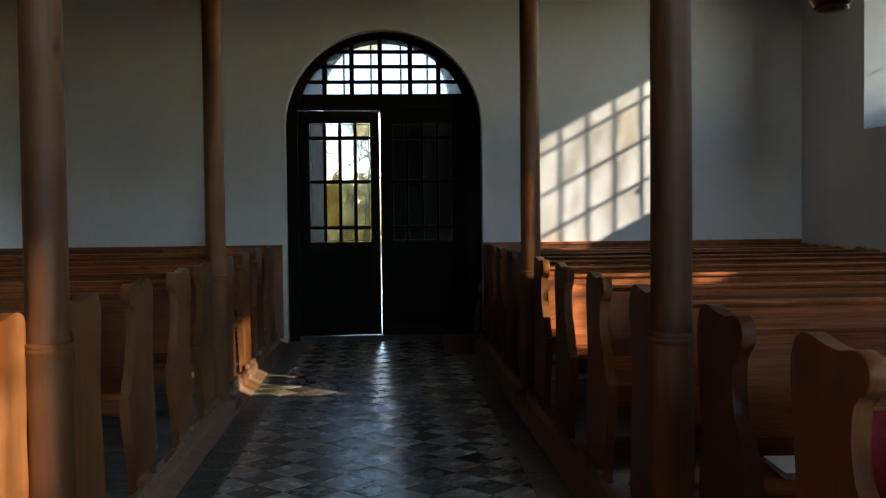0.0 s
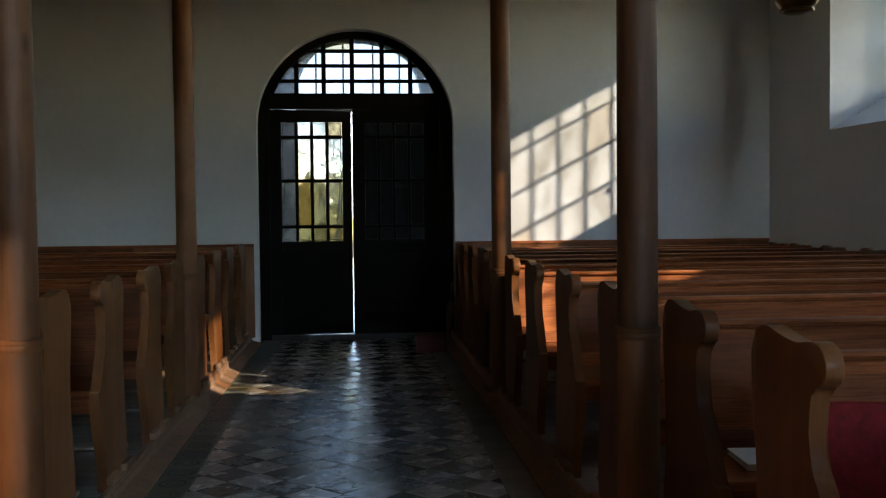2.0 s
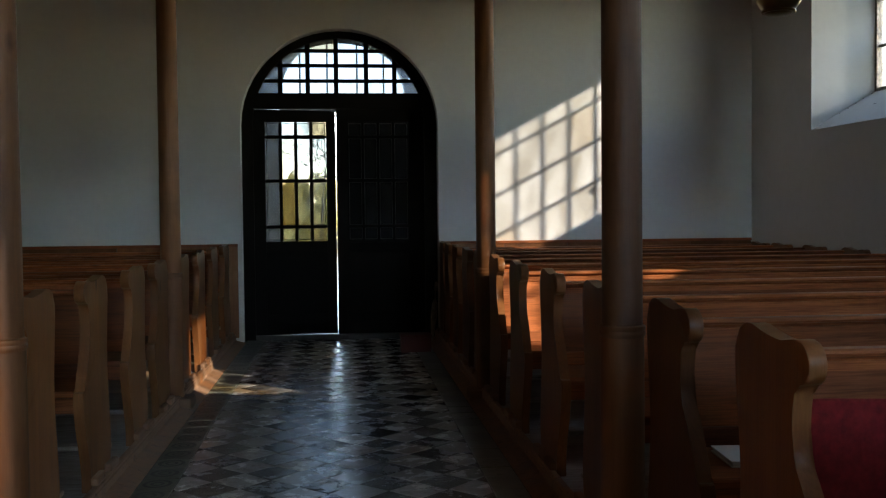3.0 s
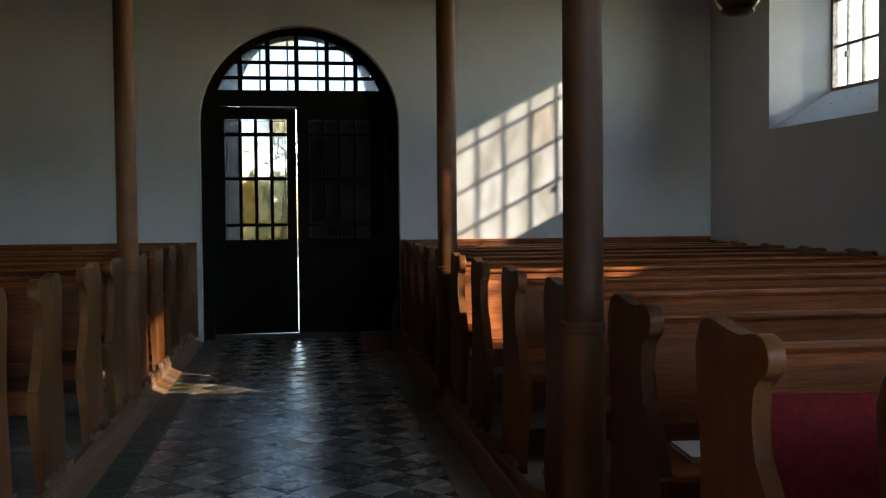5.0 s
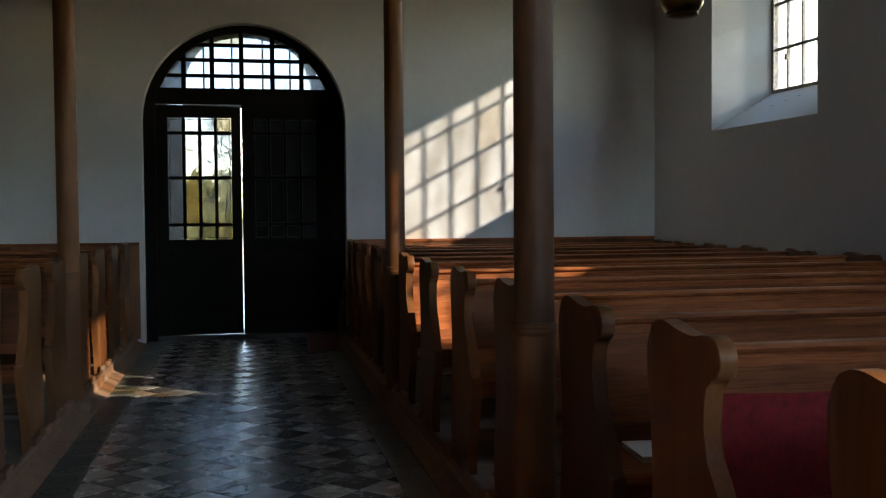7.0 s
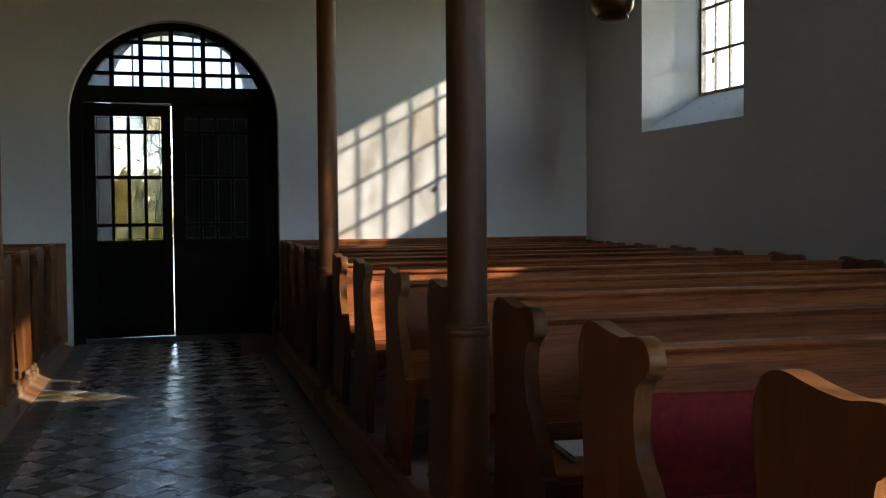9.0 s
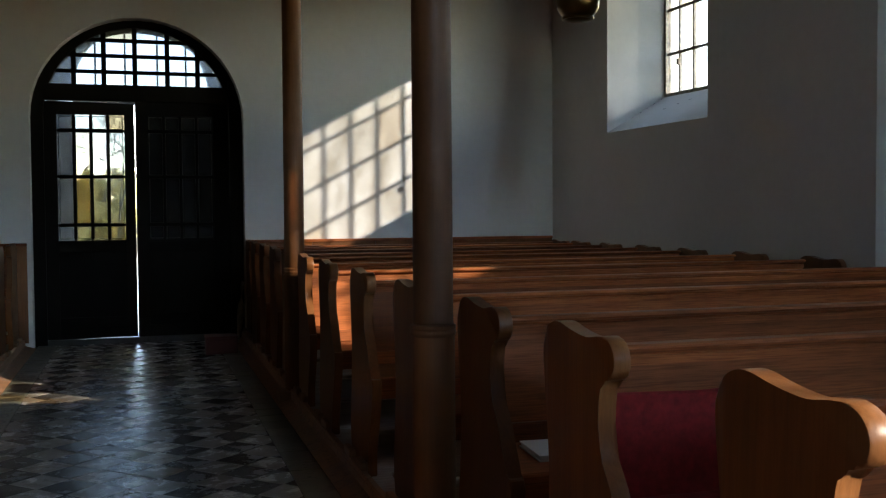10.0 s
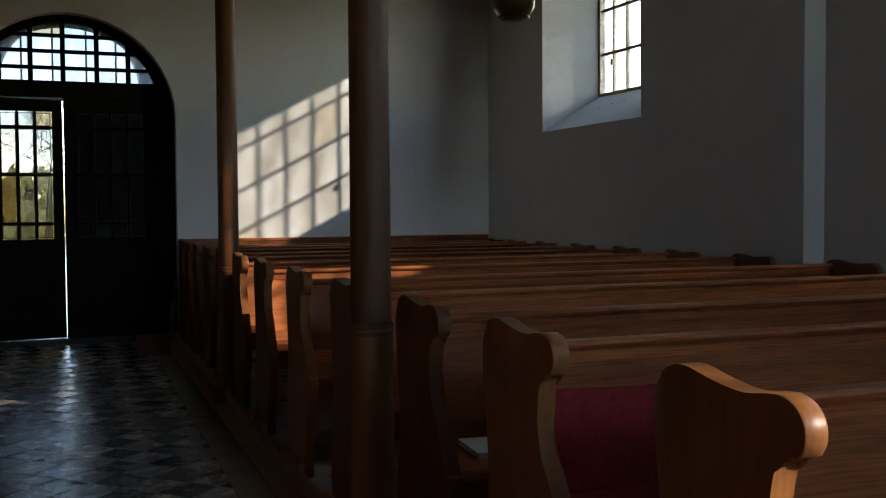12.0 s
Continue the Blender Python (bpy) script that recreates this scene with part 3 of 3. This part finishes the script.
def door():
    ob = tagged(new("door_1"), "dark wooden double door with glazed upper panels, one leaf ajar", "door", "", "structure")
    inner = arch(DX0 + 0.09, DX1 - 0.09, FLOOR - 0.1, 2.30, 0.93)
    outer = arch(DX0 - 0.03, DX1 + 0.045, FLOOR - 0.1, SPRING, 1.027)
    bm = bmesh.new()
    rings = [[bm.verts.new((p[0], y, p[1])) for p in line] for line, y in ((outer, DOOR_Y - 0.02), (inner, DOOR_Y - 0.02), (inner, DOOR_Y + 0.065), (outer, DOOR_Y + 0.065))]
    for a, b in zip(rings, rings[1:] + rings[:1]):
        for k in range(len(a) - 1):
            bm.faces.new((a[k], a[k + 1], b[k + 1], b[k]))
    for k in (0, -1):
        bm.faces.new([r[k] for r in rings])
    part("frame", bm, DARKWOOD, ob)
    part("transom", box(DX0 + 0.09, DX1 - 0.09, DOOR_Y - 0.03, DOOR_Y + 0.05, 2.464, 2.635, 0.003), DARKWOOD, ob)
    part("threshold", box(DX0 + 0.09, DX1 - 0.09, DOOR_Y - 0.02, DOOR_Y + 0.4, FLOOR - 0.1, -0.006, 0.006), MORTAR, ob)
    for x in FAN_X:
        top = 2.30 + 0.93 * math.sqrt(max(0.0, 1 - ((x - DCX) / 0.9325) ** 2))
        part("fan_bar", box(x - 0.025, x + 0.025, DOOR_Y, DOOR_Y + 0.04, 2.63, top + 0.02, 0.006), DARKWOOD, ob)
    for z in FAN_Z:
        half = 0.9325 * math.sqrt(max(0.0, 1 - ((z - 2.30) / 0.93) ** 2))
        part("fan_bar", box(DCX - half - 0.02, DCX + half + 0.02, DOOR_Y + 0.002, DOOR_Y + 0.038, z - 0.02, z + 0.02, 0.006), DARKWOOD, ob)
    xs, zs = (DX0 + 0.09,) + FAN_X + (DX1 - 0.09,), (2.635,) + FAN_Z + (3.235,)
    for a, b in zip(xs, xs[1:]):
        for c, d in zip(zs, zs[1:]):
            near = max(a, min(b, DCX))
            if ((near - DCX) / 0.9325) ** 2 + ((c - 2.30) / 0.93) ** 2 < 1:
                line = []
                for k in range(7):
                    x = a + (b - a) * k / 6
                    z = 2.30 + 0.93 * math.sqrt(max(0.0, 1 - ((x - DCX) / 0.945) ** 2)) + 0.01
                    if z > c:
                        line.append((x, min(d, z)))
                if len(line) > 1:
                    part("pane", prism([(line[0][0], c)] + line + [(line[-1][0], c)], "y", DOOR_Y + 0.018, DOOR_Y + 0.021), DOOR_GLASS, ob)
    leaf(ob, DX0 + 0.092, SPLIT0, (-0.829, -0.663, -0.497, -0.33, -0.165), DOOR_Y, 0.024, 2.459)
    leaf(ob, DX1 - 0.092, SPLIT1, (0.738, 0.57, 0.402, 0.234, 0.066), DOOR_Y, 0.0, 2.47)


door()

# arch of the porch outside
PORCH = arch(-0.80, 0.845, FLOOR - 0.3, 2.853, 0.82)
structure("porch_arch", wall_with_arch(13.2, 13.5, PORCH, -2.6, 2.6, FLOOR - 0.3, 4.6), PLASTER, "whitewashed arch of the porch outside the door", "arch")

# outer shutter behind one leaf, and the bars of the outer fanlight
shutter = tagged(new("door_2"), "closed dark board shutter outside one door leaf", "door", "", "structure")
for k in range(5):
    part("board", box(-0.03 + 0.16 * k, 0.135 + 0.16 * k, WALL_Y + 0.60 + 0.012 * (k % 2), WALL_Y + 0.63 + 0.012 * (k % 2), FLOOR, 2.52), SHUTTER, shutter)
open_leaf = tagged(new("door_3"), "open weathered board shutter outside the door", "door", "", "structure")
for k in range(5):
    a, b = k / 5, (k + 1) / 5 - 0.012
    part("board", prism([(-0.885 + 0.13 * a, 11.76 + 0.84 * a), (-0.885 + 0.13 * b, 11.76 + 0.84 * b), (-0.915 + 0.13 * b, 11.765 + 0.84 * b), (-0.915 + 0.13 * a, 11.765 + 0.84 * a)], "z", FLOOR - 0.09, 2.52), SHUTTER, open_leaf)
grille = tagged(new("window_6"), "thin iron bars of the outer fanlight", "window", "", "structure")
for x in (-0.53, -0.175, 0.215, 0.565):
    part("bar", box(x - 0.012, x + 0.012, 13.3, 13.32, 2.70, 3.7), IRON, grille)
part("bar", box(-0.80, 0.845, 13.29, 13.33, 2.66, 2.72), DARKWOOD, grille)

# ---- by the door ----
def storage_box():
    ob = thing("box", "low red-brown wooden box on the floor beside the door", "box", "", (0.71, 9.93, FLOOR))
    part("body", box(-0.15, 0.15, -0.11, 0.11, 0, 0.15, 0.006), BOXRED, ob)
    part("lid", box(-0.155, 0.155, -0.115, 0.115, 0.1505, 0.172, 0.005), BOXRED, ob)


storage_box()


def umbrella():
    ob = thing("umbrella", "folded black umbrella leaning beside the door", "umbrella", "", (0.93, 10.55, FLOOR))
    ob.rotation_euler = (radians(-14), radians(6), 0)
    part("canopy", lathe([(0.006, 0.03), (0.02, 0.10), (0.035, 0.30), (0.03, 0.42), (0.012, 0.47)], 12), IRON, ob, smooth=True)
    part("shaft", lathe([(0.005, 0.0), (0.005, 0.58)], 8), IRON, ob, smooth=True)
    part("handle", lathe([(0.010, 0.56), (0.016, 0.58), (0.016, 0.64), (0.008, 0.66)], 10), IRON, ob, smooth=True)


umbrella()


# ---- hanging lamp ----
def lamp():
    ob = thing("hanging_lamp", "hanging brass lamp with a dark glass bowl", "lamp", "", (3.16, 7.0, -0.02))
    part("bowl", lathe([(0.02, 2.735), (0.085, 2.74), (0.10, 2.75), (0.097, 2.765), (0.13, 2.79), (0.155, 2.83), (0.16, 2.88), (0.15, 2.94), (0.11, 3.0), (0.07, 3.03)]), BRASS, ob, smooth=True)
    part("rim", lathe([(0.10, 2.752), (0.118, 2.752), (0.122, 2.762), (0.118, 2.772), (0.10, 2.772)]), BRASS, ob, smooth=True)
    part("stem", lathe([(0.012, 3.02), (0.012, GALLERY_Z + 0.03)], 10), BRASS, ob, smooth=True)


lamp()

# ---- outside ----
structure("ground", box(-300, 300, WALL_Y + 0.86, 500, FLOOR - 0.6, FLOOR - 0.1), GRASS, "dry grass outside the door", "ground")
structure("ground_side", box(6.6, 300, -300, WALL_Y + 0.859, FLOOR - 0.6, FLOOR - 0.1), GRASS, "dry grass beside the church", "ground")


structure("ground_west", box(-300, LEFT_X - 0.8, BACK_Y - 0.599, WALL_Y + 0.859, FLOOR - 0.6, FLOOR - 0.1), GRASS, "dry grass beside the church", "ground")
structure("ground_back", box(-300, 6.599, -300, BACK_Y - 0.6, FLOOR - 0.6, FLOOR - 0.1), GRASS, "dry grass behind the church", "ground")


def leaf_cloud(rng, centre, size, count, leaf_size):
    verts, faces = [], []
    for _ in range(count):
        d = Vector((rng.gauss(0, 1), rng.gauss(0, 1), rng.gauss(0, 1))).normalized() * (rng.random() ** 0.4)
        c = Vector(centre) + Vector((d.x * size[0], d.y * size[1], d.z * size[2]))
        r = Euler((rng.random() * 6, rng.random() * 6, rng.random() * 6)).to_matrix()
        w = leaf_size * (0.6 + rng.random() * 0.8)
        n = len(verts)
        verts += [c + r @ Vector(p) for p in ((-w, 0, 0), (0, -w * 0.5, 0), (w, 0, 0), (0, w * 0.5, 0))]
        faces.append((n, n + 1, n + 2, n + 3))
    return verts, faces


def branches(rng, bm, p, d, length, radius, depth):
    q = p + d * length
    side = d.orthogonal().normalized()
    other = d.cross(side)
    a = [bm.verts.new(p + (side * math.cos(k * 2.094) + other * math.sin(k * 2.094)) * radius) for k in range(3)]
    b = [bm.verts.new(q + (side * math.cos(k * 2.094) + other * math.sin(k * 2.094)) * radius * 0.65) for k in range(3)]
    for k in range(3):
        bm.faces.new((a[k], a[(k + 1) % 3], b[(k + 1) % 3], b[k]))
    if depth:
        for _ in range(3 if depth % 3 == 0 else 2):
            turn = Vector((rng.gauss(0, 0.5), rng.gauss(0, 0.5), rng.gauss(0.12, 0.35)))
            branches(rng, bm, q, (d + turn).normalized(), length * rng.uniform(0.62, 0.85), radius * 0.68, depth - 1)


def bush(at, height, width, seed, count, label):
    rng = random.Random(seed)
    ob = thing("shrub", label, "shrub", "shrubs outside the door", (at[0], at[1], FLOOR - 0.1))
    bm = bmesh.new()
    for k in range(4):
        branches(rng, bm, Vector((0.2 * k - 0.3, 0, 0)), Vector((rng.gauss(0, 0.25), rng.gauss(0, 0.2), 1)).normalized(), height * 0.3, 0.035, 4)
    part("trunk", bm, BARK, ob)
    verts, faces = [], []
    for k in range(18):
        c = (rng.uniform(-width, width) * 0.85, rng.uniform(-0.6, 0.6), height * rng.uniform(0.1, 0.88))
        v, f = leaf_cloud(rng, c, (width * rng.uniform(0.25, 0.5), 0.7, height * rng.uniform(0.10, 0.18)), count // 11, 0.046)
        faces += [tuple(i + len(verts) for i in q) for q in f]
        verts += v
    me = bpy.data.meshes.new("crown")
    me.from_pydata(verts, [], faces)
    me.materials.append(LEAF)
    part("crown", me, None, ob)


def bare_tree(at, height, seed):
    rng = random.Random(seed)
    ob = thing("tree", "bare grey tree with fine branches in front of the sky", "tree", "bare trees outside the door", (at[0], at[1], FLOOR - 0.1))
    bm = bmesh.new()
    branches(rng, bm, Vector((0, 0, 0)), Vector((0.05, 0, 1)).normalized(), height * 0.24, 0.055, 8)
    part("trunk", bm, BARK, ob)


bush((-2.2, 33), 3.0, 0.75, 3, 20000, "yellow-green leafy shrub lit by the sun")
bush((-0.9, 35), 2.5, 0.9, 5, 9000, "thin yellowish shrub with bare twigs")
bush((0.6, 37), 2.7, 1.2, 8, 8000, "thin yellowish shrub with bare twigs")
bush((-4.2, 38), 3.1, 1.4, 9, 9000, "yellow-green leafy shrub lit by the sun")
bush((-1.6, 42), 3.1, 1.8, 21, 13000, "thin yellowish shrub with bare twigs")
bush((0.4, 44), 3.3, 1.5, 33, 10000, "thin yellowish shrub with bare twigs")
for at, h, sd in (((-0.75, 33.5), 6.4, 4), ((-1.5, 39), 7.5, 6), ((-3.4, 44), 8.5, 12), ((0.8, 41), 8.0, 15), ((-0.4, 45), 8.5, 27), ((-0.2, 34.5), 6.0, 31), ((-2.6, 40), 7.4, 44)):
    bare_tree(at, h, sd)

# ---- pieces of the kerb and of the floor ----
foot_mesh = mesh_of("foot_block", box(-0.018, 0.018, -0.08, 0.08, -0.001, 0.04, 0.008), KERB)
foot_l = tagged(new("kerb_blocks"), "small painted blocks on the kerb at the pew ends", "kerb", "", "structure")
for y in LEFT_ROWS:
    for dy in (-0.34, -0.06):
        part("block", foot_mesh, None, foot_l).location = (-1.178, y + dy, 0.036)
for y in RIGHT_ROWS:
    for dy in (-0.34, -0.06):
        part("block", foot_mesh, None, foot_l).location = (1.018, y + dy, 0.036)

H = 0.1485
FX0, FX1 = -0.86, 0.72
Y0, Y1 = 4.2, 11.0


def tile_outline(cx, cy):
    """A diamond tile, cut off at the border of the field."""
    h = H - 0.0025
    pts = [(cx - h, cy), (cx, cy - h), (cx + h, cy), (cx, cy + h)]
    for axis, lim, keep in ((0, FX0 + 0.002, 1), (0, FX1 - 0.002, -1), (1, Y1, -1)):
        out = []
        for p, q in zip(pts, pts[1:] + pts[:1]):
            ip, iq = (p[axis] - lim) * keep >= 0, (q[axis] - lim) * keep >= 0
            if ip:
                out.append(p)
            if ip != iq:
                f = (lim - p[axis]) / (q[axis] - p[axis])
                out.append((p[0] + f * (q[0] - p[0]), p[1] + f * (q[1] - p[1])))
        pts = out
        if len(pts) < 3:
            return None
    return pts


def tile(pts, material, parent, name="tile"):
    rng = random.Random(int(pts[0][0] * 1000) * 7919 + int(pts[0][1] * 1000))
    cx, cy = sum(p[0] for p in pts) / len(pts), sum(p[1] for p in pts) / len(pts)
    tx, ty, dz = rng.gauss(0, 0.011), rng.gauss(0, 0.011), rng.gauss(0, 0.0008)
    bm = bmesh.new()
    low = [bm.verts.new((p[0] - cx, p[1] - cy, -0.012)) for p in pts]
    mid = [bm.verts.new((p[0] - cx, p[1] - cy, dz - 0.003 + (p[0] - cx) * tx + (p[1] - cy) * ty)) for p in pts]
    top = [bm.verts.new(((p[0] - cx) * 0.97, (p[1] - cy) * 0.97, dz + (p[0] - cx) * tx + (p[1] - cy) * ty)) for p in pts]
    n = len(pts)
    for k in range(n):
        bm.faces.new((low[k], low[(k + 1) % n], mid[(k + 1) % n], mid[k]))
        bm.faces.new((mid[k], mid[(k + 1) % n], top[(k + 1) % n], top[k]))
    bm.faces.new(top)
    ob = part(name, bm, material, parent)
    ob.location = (cx, cy, FLOOR)
    return ob


tiles = tagged(new("floor_tiles"), "worn checkered diamond tiles in light and dark grey", "floor", "", "structure")
for k in range(-2, 8):
    for j in range(-4, 22):
        for off, mat in ((0.0, TILE_DARK), (H, TILE_LIGHT)):
            cx, cy = -0.68 + 2 * H * k + off, 5.03 + 2 * H * j + off
            if cy > Y0:
                pts = tile_outline(cx, cy)
                if pts:
                    tile(pts, mat, tiles)
borders = tagged(new("floor_border"), "border of square ornamented cement tiles along the kerbs", "floor", "", "structure")
ring_mesh = None
for x0, x1 in ((-1.05, FX0), (FX1, 0.89)):
    y = Y0
    while y < Y1:
        t = tile([(x0 + 0.002, y + 0.002), (x1 - 0.002, y + 0.002), (x1 - 0.002, y + 0.212), (x0 + 0.002, y + 0.212)], TILE_BORDER, borders, "border_tile")
        if ring_mesh is None:
            bm = bmesh.new()
            for r0, r1 in ((0.055, 0.075), (0.022, 0.036)):
                a = [bm.verts.new((r0 * math.cos(k * 0.3927), r0 * math.sin(k * 0.3927), 0.0)) for k in range(16)]
                b = [bm.verts.new((r1 * math.cos(k * 0.3927), r1 * math.sin(k * 0.3927), 0.0)) for k in range(16)]
                for k in range(16):
                    bm.faces.new((a[k], a[(k + 1) % 16], b[(k + 1) % 16], b[k]))
            ring_mesh = mesh_of("ornament", bm, TILE_RING)
        if x0 < 0:
            part("ornament", ring_mesh, None, t).location = (0, 0, 0.0035)
        y += 0.214
